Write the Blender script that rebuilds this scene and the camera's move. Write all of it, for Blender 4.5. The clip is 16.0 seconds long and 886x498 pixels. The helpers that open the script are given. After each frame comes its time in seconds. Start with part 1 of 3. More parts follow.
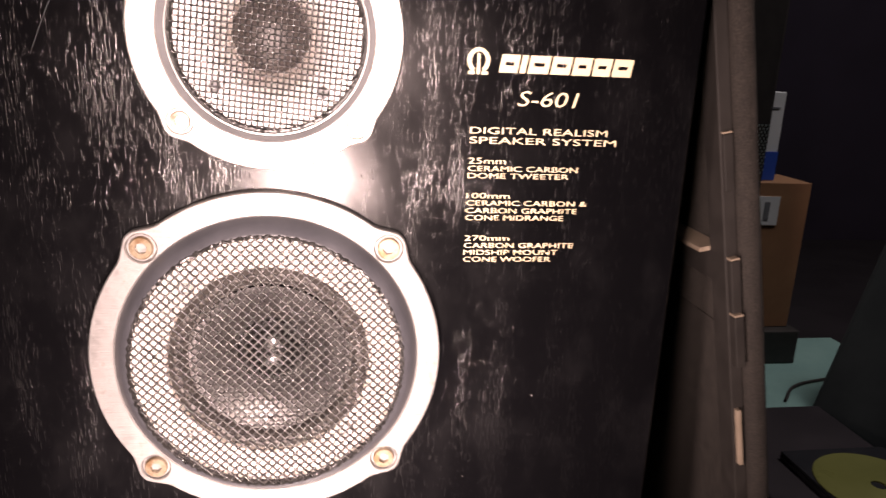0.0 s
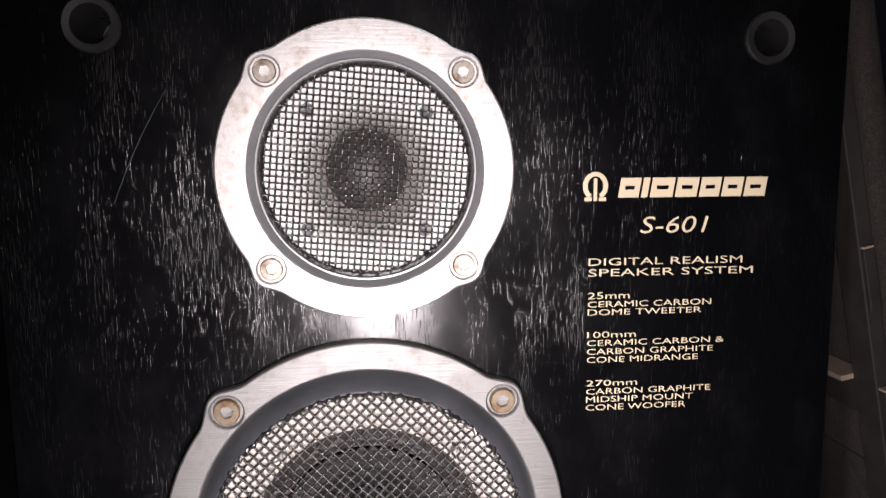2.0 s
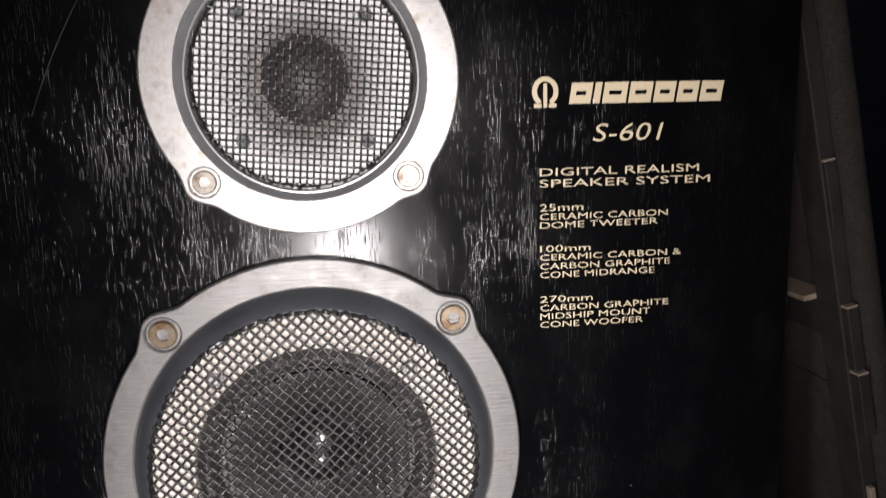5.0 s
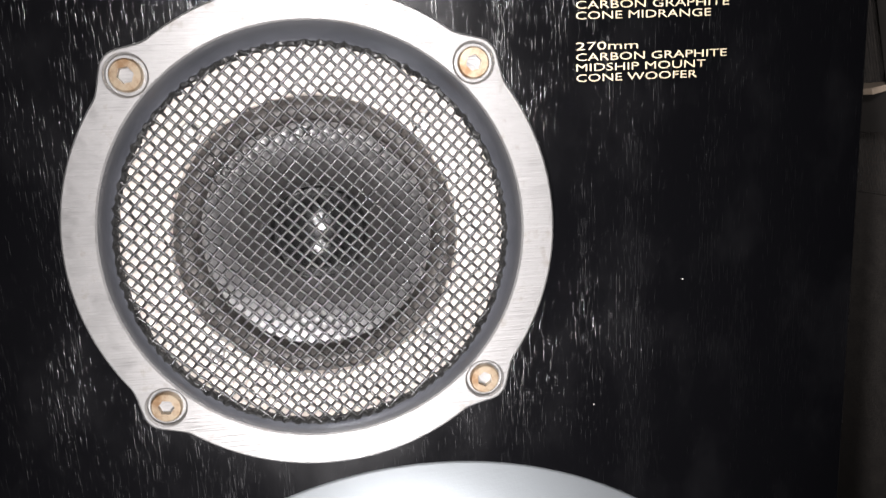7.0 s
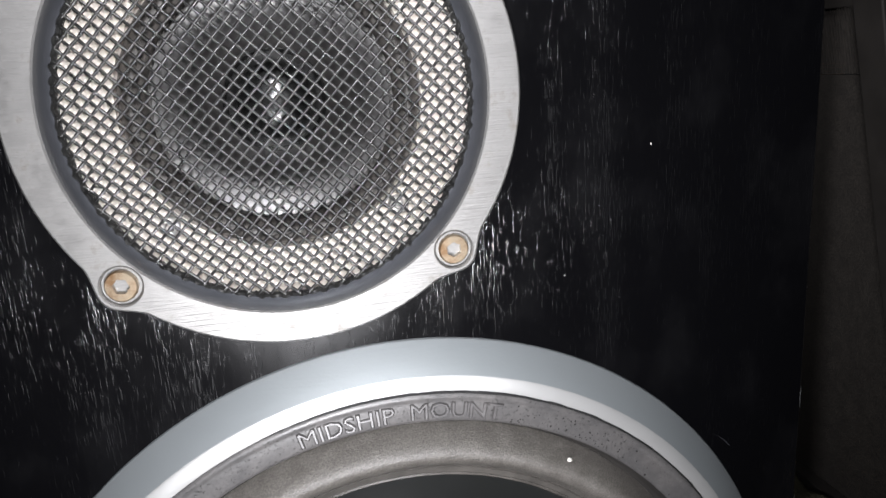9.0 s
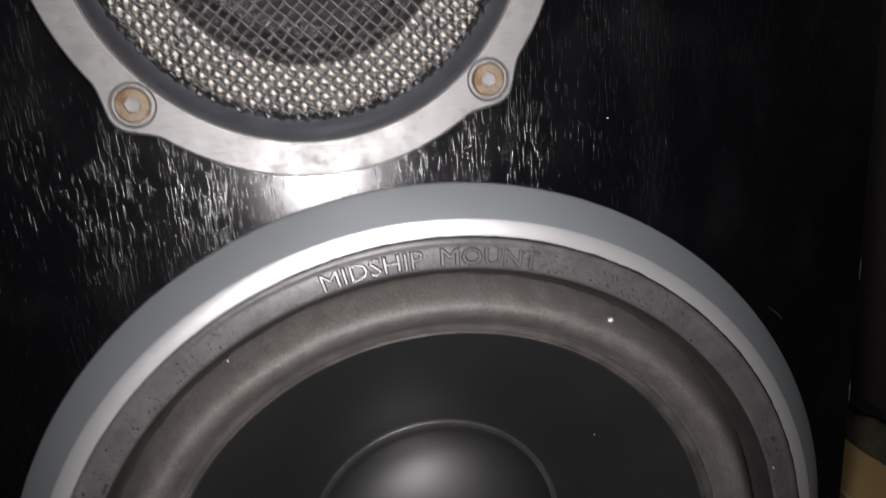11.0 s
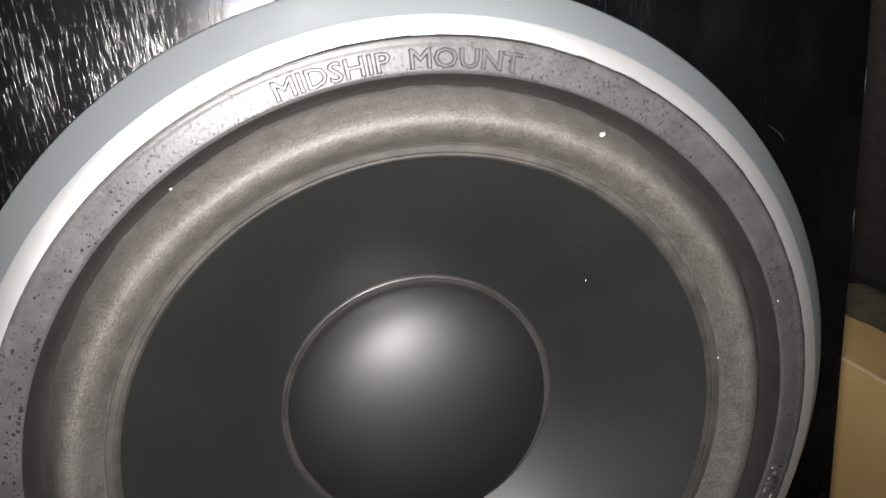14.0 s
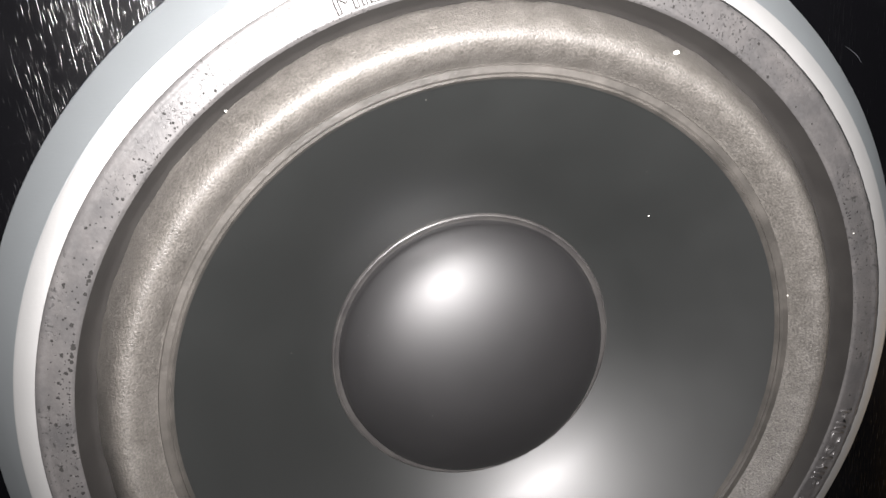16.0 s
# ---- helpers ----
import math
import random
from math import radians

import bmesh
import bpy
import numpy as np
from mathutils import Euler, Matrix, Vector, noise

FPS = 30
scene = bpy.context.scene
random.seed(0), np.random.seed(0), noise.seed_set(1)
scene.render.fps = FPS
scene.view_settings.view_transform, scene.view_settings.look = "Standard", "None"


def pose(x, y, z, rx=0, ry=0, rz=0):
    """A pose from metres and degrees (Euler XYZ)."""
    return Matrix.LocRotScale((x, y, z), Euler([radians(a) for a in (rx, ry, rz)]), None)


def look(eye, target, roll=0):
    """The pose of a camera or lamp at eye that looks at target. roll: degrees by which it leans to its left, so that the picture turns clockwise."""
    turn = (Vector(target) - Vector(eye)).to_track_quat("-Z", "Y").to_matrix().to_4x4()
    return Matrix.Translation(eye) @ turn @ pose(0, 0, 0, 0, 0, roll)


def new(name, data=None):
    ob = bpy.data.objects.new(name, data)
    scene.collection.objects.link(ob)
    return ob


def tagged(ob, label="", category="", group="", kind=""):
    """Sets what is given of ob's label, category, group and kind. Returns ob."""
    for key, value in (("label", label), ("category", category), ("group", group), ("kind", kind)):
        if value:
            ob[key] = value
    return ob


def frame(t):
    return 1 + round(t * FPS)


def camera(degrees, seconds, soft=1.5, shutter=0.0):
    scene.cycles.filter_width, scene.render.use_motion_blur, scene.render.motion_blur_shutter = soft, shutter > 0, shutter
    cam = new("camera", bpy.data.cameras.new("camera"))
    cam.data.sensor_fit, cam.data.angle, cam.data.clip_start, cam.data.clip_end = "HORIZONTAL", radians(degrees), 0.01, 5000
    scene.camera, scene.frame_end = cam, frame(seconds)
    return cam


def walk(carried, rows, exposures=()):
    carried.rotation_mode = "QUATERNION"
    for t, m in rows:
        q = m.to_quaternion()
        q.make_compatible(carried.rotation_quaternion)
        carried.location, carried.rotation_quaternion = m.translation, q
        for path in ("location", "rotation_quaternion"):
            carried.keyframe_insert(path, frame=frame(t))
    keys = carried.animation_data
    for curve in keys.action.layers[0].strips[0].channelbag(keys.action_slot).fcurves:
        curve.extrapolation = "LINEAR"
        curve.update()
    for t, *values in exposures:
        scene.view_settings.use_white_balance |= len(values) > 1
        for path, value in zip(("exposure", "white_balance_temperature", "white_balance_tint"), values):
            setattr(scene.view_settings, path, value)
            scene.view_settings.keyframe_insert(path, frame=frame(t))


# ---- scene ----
cam = camera(63.66, 16.0, soft=1.45, shutter=0.35)
# seconds, place, yaw, pitch, roll
PATH = [
    (0, (-0.0022, -0.3097, 0.5695), -9.22, -15.19, 2.6),
    (0.5, (-0.0135, -0.2795, 0.5659), -6.72, -14.59, 0.94),
    (1, (-0.0219, -0.2733, 0.5705), -6.83, -11.6, 0.15),
    (1.5, (-0.0228, -0.27, 0.5718), -6.66, -9.48, 0.29),
    (2, (-0.0272, -0.2682, 0.5784), -5.93, -7.12, -0.41),
    (2.5, (-0.0252, -0.2687, 0.5831), -5.92, -6.15, -1.22),
    (3, (-0.0175, -0.2707, 0.5905), -6.78, -6.55, -1.35),
    (3.2, (-0.0114, -0.2722, 0.5892), -7.11, -6.37, -1.63),
    (5.3, (-0.0141, -0.2552, 0.539), -7.35, -10.11, -1.37),
    (5.5, (-0.0155, -0.25, 0.5278), -7.53, -10.68, -1.11),
    (6, (-0.0194, -0.2396, 0.4999), -8.56, -10.75, -0.75),
    (6.5, (-0.0199, -0.2322, 0.4851), -8.61, -11.19, -1.99),
    (7, (-0.017, -0.2317, 0.47), -6.96, -10.68, -2.59),
    (7.5, (-0.0209, -0.2312, 0.4646), -7.35, -10.86, -3.05),
    (8, (-0.015, -0.2327, 0.4589), -8.52, -11.65, -3.43),
    (8.5, (-0.0115, -0.2345, 0.4479), -9.18, -13.14, -3.64),
    (8.7, (-0.0165, -0.231, 0.4445), -10.3, -14.26, -3.72),
    (10.8, (-0.0289, -0.2269, 0.3948), -7.71, -13.06, -5),
    (11, (-0.0268, -0.2244, 0.3874), -8.33, -14.7, -3.91),
    (11.5, (-0.0222, -0.2221, 0.3674), -9.63, -16.13, -4.03),
    (12, (-0.0193, -0.2163, 0.3568), -10.52, -17.24, -4.63),
    (12.5, (-0.0137, -0.2132, 0.356), -11.02, -17.41, -5.24),
    (13, (-0.0138, -0.2102, 0.3535), -11.13, -17.29, -5.02),
    (13.5, (-0.0183, -0.21, 0.3499), -10.98, -17.39, -4.95),
    (14, (-0.0312, -0.2098, 0.3396), -10.93, -18.21, -5.98),
    (14.5, (-0.0375, -0.2054, 0.3301), -10.32, -19.02, -6.94),
    (15, (-0.0412, -0.2034, 0.3228), -9.96, -19.59, -7.28),
    (15.5, (-0.0472, -0.2018, 0.3192), -10.06, -19.65, -7.11),
    (16, (-0.048, -0.2006, 0.324), -10.16, -19.67, -7),
]


def facing(place, yaw, pitch, roll):
    """The camera's pose: yaw to the left from +y, pitch up, roll to its left, in degrees."""
    y, p = radians(yaw), radians(pitch)
    ahead = Vector((-math.sin(y) * math.cos(p), math.cos(y) * math.cos(p), math.sin(p)))
    return look(place, Vector(place) + ahead, roll)


EXPOSURES = [
    (0.0, 1.25, 8400, 38), (0.5, 0.45, 7700, 28), (1.0, 0.26, 7300, 26), (1.5, 0.06, 7000, 23), (3.0, 0.12, 6500, 19), (5.5, -0.32, 6700, 13), (6.0, 0.0, 6650, 13), (7.0, 0.60, 6500, 12),
    (8.5, 0.42, 6250, 9), (11.0, -0.5, 6500, 13), (12.5, 0.35, 6600, 11), (13.5, 0.5, 6600, 11), (14.5, 1.15, 6600, 10), (15.5, 1.6, 6600, 10), (16.0, 1.6, 6600, 10),
]
walk(cam, [(t, facing(place, yaw, pitch, roll)) for t, place, yaw, pitch, roll in PATH], EXPOSURES)

# ---- light: a dark room, the phone's torch at the heights where it lingers ----
world = bpy.data.worlds.new("dark_room")
world.use_nodes = True
world.node_tree.nodes["Background"].inputs[0].default_value = (0.35, 0.4, 0.6, 1)
world.node_tree.nodes["Background"].inputs[1].default_value = 0.004
scene.world = world


def torch(place, watts, spread=104, radius=0.012):
    """The phone's lamp: a wide soft beam straight ahead."""
    data = bpy.data.lights.new("torch", "SPOT")
    data.energy, data.shadow_soft_size, data.color = watts, radius, (1.0, 0.97, 0.98)
    data.spot_size, data.spot_blend = radians(spread), 1.0
    ob = new("torch", data)
    ob.matrix_basis = look(place, Vector(place) + Vector((0.03, 0.25, -0.01)))
    return ob


torch((-0.022, -0.286, 0.562), 3.1)
torch((-0.018, -0.254, 0.472), 2.5)
torch((-0.034, -0.212, 0.326), 3.5, 132)

# added cool fill light below the ceiling, unseen, for the room's dim ambient
ambient_fill = new("ambient_fill", bpy.data.lights.new("ambient_fill", "AREA"))
ambient_fill.data.energy, ambient_fill.data.size, ambient_fill.data.color = 6.5, 0.3, (0.78, 0.92, 1.0)
ambient_fill.matrix_basis = look((1.05, 0.16, 2.36), (0.65, 0.62, 0.3))

# ---- materials ----


def material(name, colour, rough=0.5, metal=0.0, spec=0.5):
    mat = bpy.data.materials.new(name)
    mat.use_nodes = True
    b = mat.node_tree.nodes["Principled BSDF"]
    b.inputs["Base Color"].default_value = (*colour, 1)
    b.inputs["Roughness"].default_value = rough
    b.inputs["Metallic"].default_value = metal
    b.inputs["Specular IOR Level"].default_value = spec
    return mat


def node(mat, kind, **values):
    n = mat.node_tree.nodes.new(kind)
    for key, value in values.items():
        n.inputs[key].default_value = value
    return n


def link(mat, a, b):
    mat.node_tree.links.new(a, b)


def coords(mat, scale, rotation=(0, 0, 0), shift=(0, 0, 0)):
    tc = node(mat, "ShaderNodeTexCoord")
    mp = node(mat, "ShaderNodeMapping")
    mp.inputs["Scale"].default_value = scale
    mp.inputs["Rotation"].default_value = rotation
    mp.inputs["Location"].default_value = shift
    link(mat, tc.outputs["Object"], mp.inputs["Vector"])
    return mp.outputs["Vector"]


def noise_of(mat, vector, scale=1.0, detail=3.0, rough=0.55):
    n = node(mat, "ShaderNodeTexNoise")
    n.inputs["Scale"].default_value, n.inputs["Detail"].default_value, n.inputs["Roughness"].default_value = scale, detail, rough
    link(mat, vector, n.inputs["Vector"])
    return n.outputs["Fac"]


def ramp(mat, fac, low, high, a=(0, 0, 0), b=(1, 1, 1)):
    r = node(mat, "ShaderNodeValToRGB")
    r.color_ramp.elements[0].position, r.color_ramp.elements[1].position = low, high
    r.color_ramp.elements[0].color, r.color_ramp.elements[1].color = (*a, 1), (*b, 1)
    link(mat, fac, r.inputs[0])
    return r.outputs["Color"]


def mixed(mat, fac, a, b, mode="MIX"):
    m = node(mat, "ShaderNodeMix")
    m.data_type, m.blend_type = "RGBA", mode
    if isinstance(fac, (int, float)):
        m.inputs[0].default_value = fac
    else:
        link(mat, fac, m.inputs[0])
    for slot, v in ((6, a), (7, b)):
        if isinstance(v, tuple):
            m.inputs[slot].default_value = (*v, 1)
        else:
            link(mat, v, m.inputs[slot])
    return m.outputs[2]


def bump(mat, height, strength=0.5, distance=0.001, after=None):
    b = node(mat, "ShaderNodeBump")
    b.inputs["Strength"].default_value, b.inputs["Distance"].default_value = strength, distance
    link(mat, height, b.inputs["Height"])
    if after is not None:
        link(mat, after, b.inputs["Normal"])
    return b.outputs["Normal"]


def shade(mat, slot, value):
    link(mat, value, mat.node_tree.nodes["Principled BSDF"].inputs[slot])


def black_veneer():
    """Black-stained open-pored ash: short upright pores under a satin lacquer."""
    m = material("black_veneer", (0.004, 0.004, 0.005), 0.2, 0, 0.42)
    fine = noise_of(m, coords(m, (2500, 40, 150)), 1.0, 1.5, 0.55)
    long = noise_of(m, coords(m, (1800, 40, 80), shift=(7, 2, 5)), 1.0, 1.0, 0.5)
    patch = noise_of(m, coords(m, (70, 20, 14)), 1.0, 2.0)
    field = mixed(m, 0.32, mixed(m, 0.25, fine, long), patch)
    pores = ramp(m, field, 0.543, 0.613)
    ripple = noise_of(m, coords(m, (180, 40, 10)), 1.0, 2.0)
    first = bump(m, ripple, 0.02, 0.0006)
    shade(m, "Normal", bump(m, pores, 0.5, 0.000056, first))
    dust = noise_of(m, coords(m, (35, 35, 22)), 1.0, 4.0)
    lacquer = ramp(m, dust, 0.35, 0.75, (0.17,) * 3, (0.26,) * 3)
    shade(m, "Roughness", mixed(m, pores, lacquer, (0.30, 0.30, 0.30)))
    shade(m, "Base Color", mixed(m, ramp(m, dust, 0.5, 0.85), (0.0018, 0.0018, 0.0022), (0.005, 0.005, 0.0055)))
    return m


def cast_aluminium(name, base, rough, stain, amount, relief=0.15, vary=0.16):
    m = material(name, base, rough, 0.75)
    blot = noise_of(m, coords(m, (140, 140, 140)), 1.0, 5.0, 0.7)
    fine = noise_of(m, coords(m, (900, 900, 900)), 1.0, 2.0)
    brush = noise_of(m, coords(m, (60, 300, 1600), (0, 0.5, 0)), 1.0, 2.0)
    dirt = ramp(m, blot, 0.62 - amount, 0.80 - amount)
    shade(m, "Base Color", mixed(m, dirt, base, stain))
    shade(m, "Roughness", ramp(m, blot, 0.3, 0.8, (rough - vary * 0.4,) * 3, (rough + vary,) * 3))
    shade(m, "Normal", bump(m, brush, relief, 0.0002, bump(m, fine, 0.12, 0.0002)))
    return m


def rubbery(name, base, other, rough, scale, relief, distance=0.0004, spec=0.4, mottle=0.0):
    m = material(name, base, rough, 0, spec)
    big = noise_of(m, coords(m, (scale * 0.12,) * 3), 1.0, 4.0, 0.65)
    fine = noise_of(m, coords(m, (scale,) * 3), 1.0, 3.0, 0.6)
    colour = mixed(m, ramp(m, big, 0.35, 0.7), base, other)
    if mottle:
        grain = ramp(m, fine, 0.3, 0.7, (1 - mottle,) * 3, (1 + mottle,) * 3)
        colour = mixed(m, 1.0, colour, grain, "MULTIPLY")
    shade(m, "Base Color", colour)
    shade(m, "Normal", bump(m, fine, relief, distance))
    shade(m, "Roughness", ramp(m, big, 0.3, 0.75, (rough - 0.06,) * 3, (min(1, rough + 0.08),) * 3))
    return m


def pitted_gasket():
    """Grey moulded rubber, pitted in clusters, with a faint dusty bloom."""
    m = rubbery("pitted_gasket", (0.060, 0.058, 0.058), (0.082, 0.077, 0.075), 0.43, 900, 0.22, 0.0003, 0.75, 0.15)
    pits = noise_of(m, coords(m, (1050,) * 3, shift=(3, 1, 2)), 1.0, 0.3)
    small = noise_of(m, coords(m, (1500,) * 3, shift=(5, 8, 2)), 1.0, 0.5)
    where = noise_of(m, coords(m, (34,) * 3, shift=(9, 4, 1)), 1.0, 2.0)
    holes = mixed(m, 1.0, ramp(m, pits, 0.70, 0.72), ramp(m, small, 0.70, 0.72), "LIGHTEN")
    spot = mixed(m, 1.0, holes, ramp(m, where, 0.48, 0.56), "MULTIPLY")
    b = m.node_tree.nodes["Principled BSDF"]
    old = b.inputs["Base Color"].links[0].from_socket
    relief = b.inputs["Normal"].links[0].from_socket
    shade(m, "Base Color", mixed(m, spot, old, (0.032, 0.031, 0.030)))
    inverse = ramp(m, spot, 0.0, 1.0, (1, 1, 1), (0, 0, 0))
    shade(m, "Normal", bump(m, inverse, 0.6, 0.0004, relief))
    return m


def speckled(name, base, rough, spec=0.5):
    """A smooth dark membrane with a few dust specks."""
    m = material(name, base, rough, 0, spec)
    specks = noise_of(m, coords(m, (1000,) * 3), 1.0, 0.0)
    haze = noise_of(m, coords(m, (30,) * 3), 1.0, 4.0)
    tint = mixed(m, ramp(m, haze, 0.4, 0.8), base, tuple(min(1, c * 1.2) for c in base))
    shade(m, "Base Color", mixed(m, ramp(m, specks, 0.925, 0.935), tint, (0.35, 0.34, 0.32)))
    shade(m, "Roughness", ramp(m, haze, 0.3, 0.8, (rough - 0.02,) * 3, (rough + 0.03,) * 3))
    return m


VENEER = black_veneer()
ALU_OLD = cast_aluminium("tarnished_aluminium", (0.54, 0.53, 0.515), 0.38, (0.34, 0.295, 0.25), 0.12, 0.15)
ALU = cast_aluminium("brushed_aluminium", (0.225, 0.222, 0.215), 0.48, (0.165, 0.150, 0.132), 0.04, 1.0, 0.20)
# Rim colour is duller and bluer than the band, standing in for weaker reflections.
ALU_RIM = cast_aluminium("dulled_satin_rim", (0.45, 0.485, 0.50), 0.46, (0.40, 0.425, 0.43), -0.12, 0.1, 0.03)
ALU_BAND = cast_aluminium("polished_band", (0.62, 0.62, 0.61), 0.42, (0.50, 0.49, 0.47), -0.06, 0.12, 0.04)
BEVEL_LIGHT = rubbery("grey_metal_bevel", (0.15, 0.155, 0.16), (0.20, 0.205, 0.21), 0.34, 500, 0.1)
BEVEL = rubbery("grey_bevel", (0.036, 0.038, 0.043), (0.052, 0.054, 0.06), 0.42, 500, 0.1)
GASKET = pitted_gasket()
PIT = material("pitted_rubber", (0.022, 0.021, 0.020), 0.8, 0, 0.2)
EMBOSS = rubbery("moulded_letters", (0.060, 0.058, 0.058), (0.082, 0.077, 0.075), 0.39, 900, 0.15, 0.0002, 0.75)
FOAM = rubbery("brown_grey_foam", (0.080, 0.074, 0.066), (0.112, 0.104, 0.094), 0.50, 1500, 1.0, 0.00030, 0.7, 0.42)
LIP = rubbery("glue_lip", (0.046, 0.043, 0.039), (0.078, 0.072, 0.065), 0.38, 900, 0.4)
BEAD = rubbery("black_glue", (0.036, 0.034, 0.034), (0.060, 0.057, 0.054), 0.36, 700, 0.3)
CONE = speckled("graphite_cone", (0.0105, 0.0115, 0.0110), 0.38, 1.0)
CONE.node_tree.nodes["Principled BSDF"].inputs["Coat Weight"].default_value = 0.9
CONE.node_tree.nodes["Principled BSDF"].inputs["Coat Roughness"].default_value = 0.44
CAP = speckled("satin_cap", (0.009, 0.0085, 0.009), 0.53, 1.0)
WIRE = rubbery("black_wire", (0.008, 0.008, 0.008), (0.015, 0.015, 0.014), 0.31, 900, 0.12, 0.0002, 0.6)
FINE_WIRE = rubbery("fine_wire", (0.011, 0.011, 0.011), (0.020, 0.020, 0.019), 0.24, 900, 0.12, 0.0002, 0.75)
PALE = rubbery("pale_frame", (0.66, 0.60, 0.535), (0.74, 0.695, 0.64), 0.5, 300, 0.1)
PLATE = rubbery("white_plate", (0.82, 0.80, 0.77), (0.86, 0.84, 0.82), 0.4, 300, 0.05)
MID_ROLL = rubbery("cloth_roll", (0.046, 0.042, 0.039), (0.074, 0.068, 0.062), 0.5, 900, 0.6, 0.0004, 0.5, 0.3)
MID_CONE = speckled("mid_cone", (0.021, 0.0195, 0.019), 0.36, 1.0)
MID_CONE.node_tree.nodes["Principled BSDF"].inputs["Coat Weight"].default_value = 0.42
MID_CONE.node_tree.nodes["Principled BSDF"].inputs["Coat Roughness"].default_value = 0.36
GLOSS_CAP = speckled("gloss_cap", (0.007, 0.007, 0.007), 0.22, 0.8)
BASKET_FELT = rubbery("brown_felt", (0.36, 0.325, 0.30), (0.44, 0.40, 0.37), 0.7, 500, 0.5)
# Darker than the gasket face: the groove's shade is put into this colour.
WALLED = rubbery("shaded_gasket_wall", (0.020, 0.0185, 0.0175), (0.027, 0.025, 0.023), 0.6, 500, 0.2)
DOME = speckled("dark_dome", (0.045, 0.038, 0.035), 0.45)
RUST = cast_aluminium("rusty_screw", (0.32, 0.26, 0.185), 0.34, (0.15, 0.09, 0.046), 0.18)
STEEL = cast_aluminium("dull_screw", (0.33, 0.30, 0.26), 0.38, (0.14, 0.10, 0.07), 0.16)
GAP_BLACK = material("recess_black", (0.01, 0.01, 0.01), 0.7)
GOLD = rubbery("gold_print", (0.62, 0.53, 0.37), (0.52, 0.43, 0.28), 0.45, 300, 0.05)
GROMMET = rubbery("black_grommet", (0.006, 0.006, 0.0065), (0.009, 0.009, 0.009), 0.58, 600, 0.2)
DUST = material("dust_crumb", (0.7, 0.68, 0.62), 0.8)
CLOTH = rubbery("grille_cloth", (0.017, 0.0145, 0.0125), (0.026, 0.0225, 0.019), 0.9, 1100, 0.9, 0.0006, 0.3, 0.5)
FRAME_WOOD = rubbery("dark_painted_wood", (0.0115, 0.0098, 0.0085), (0.017, 0.0145, 0.0125), 0.7, 400, 0.3)
RAW_WOOD = rubbery("raw_wood", (0.20, 0.157, 0.115), (0.25, 0.20, 0.15), 0.7, 500, 0.3)
CARD = rubbery("tan_card", (0.56, 0.38, 0.16), (0.62, 0.42, 0.19), 0.6, 250, 0.1)
CARD_EDGE = material("pale_card_fold", (0.68, 0.52, 0.30), 0.6)
BROWN = rubbery("brown_card", (0.30, 0.15, 0.08), (0.36, 0.19, 0.10), 0.75, 200, 0.15)
PAPER = rubbery("white_card", (0.70, 0.78, 0.80), (0.76, 0.82, 0.83), 0.5, 150, 0.03)
BLUE = material("blue_print", (0.02, 0.10, 0.52), 0.45)
INK = material("grey_ink", (0.18, 0.20, 0.22), 0.6)
TEAL = rubbery("teal_cloth", (0.16, 0.34, 0.32), (0.20, 0.40, 0.37), 0.85, 120, 0.3)
DRAPE = rubbery("dark_drape", (0.03, 0.045, 0.05), (0.05, 0.07, 0.075), 0.9, 90, 0.3)
DARK = rubbery("dark_laminate", (0.02, 0.018, 0.022), (0.035, 0.03, 0.035), 0.5, 60, 0.1)
# Wall and floor are near-black: the room's lack of light is in their colour.
WALL = rubbery("unlit_dark_wall", (0.022, 0.017, 0.030), (0.03, 0.024, 0.04), 0.9, 60, 0.3)
FLOOR = rubbery("unlit_dark_floor", (0.016, 0.013, 0.016), (0.024, 0.02, 0.024), 0.7, 40, 0.3)
TOWER = rubbery("black_casing", (0.03, 0.028, 0.027), (0.045, 0.042, 0.04), 0.6, 500, 0.2)
METAL_DOT = material("perforated_metal", (0.30, 0.42, 0.42), 0.35, 0.8)
DISC = rubbery("yellow_disc", (0.15, 0.165, 0.05), (0.20, 0.215, 0.075), 0.3, 60, 0.02)
CASE = rubbery("smoky_plastic", (0.02, 0.022, 0.026), (0.03, 0.033, 0.037), 0.25, 80, 0.02)
OLIVE = rubbery("olive_felt", (0.05, 0.048, 0.03), (0.075, 0.07, 0.045), 0.95, 700, 1.0, 0.0015, 0.2, 0.4)

SCREEN = material("lit_screen", (0.02, 0.02, 0.03), 0.3)
SCREEN.node_tree.nodes["Principled BSDF"].inputs["Emission Strength"].default_value = 0.9
glow = noise_of(SCREEN, coords(SCREEN, (14, 14, 9)), 1.0, 1.0)
shade(SCREEN, "Emission Color", ramp(SCREEN, glow, 0.35, 0.6, (0.35, 0.5, 1.0), (0.75, 0.9, 1.0)))

# ---- mesh helpers ----


def part(name, bm, mat, parent=None, label="", smooth=False):
    me = bpy.data.meshes.new(name)
    bmesh.ops.recalc_face_normals(bm, faces=bm.faces)
    bm.to_mesh(me)
    bm.free()
    if smooth:
        me.shade_smooth()
        if smooth != "all":
            me.set_sharp_from_angle(angle=radians(38))
    me.materials.append(mat)
    ob = new(name, me)
    ob.parent = parent
    if label:
        tagged(ob, label)
    return ob


def thing(name, label, category, group=""):
    return tagged(new(name), label, category, group)


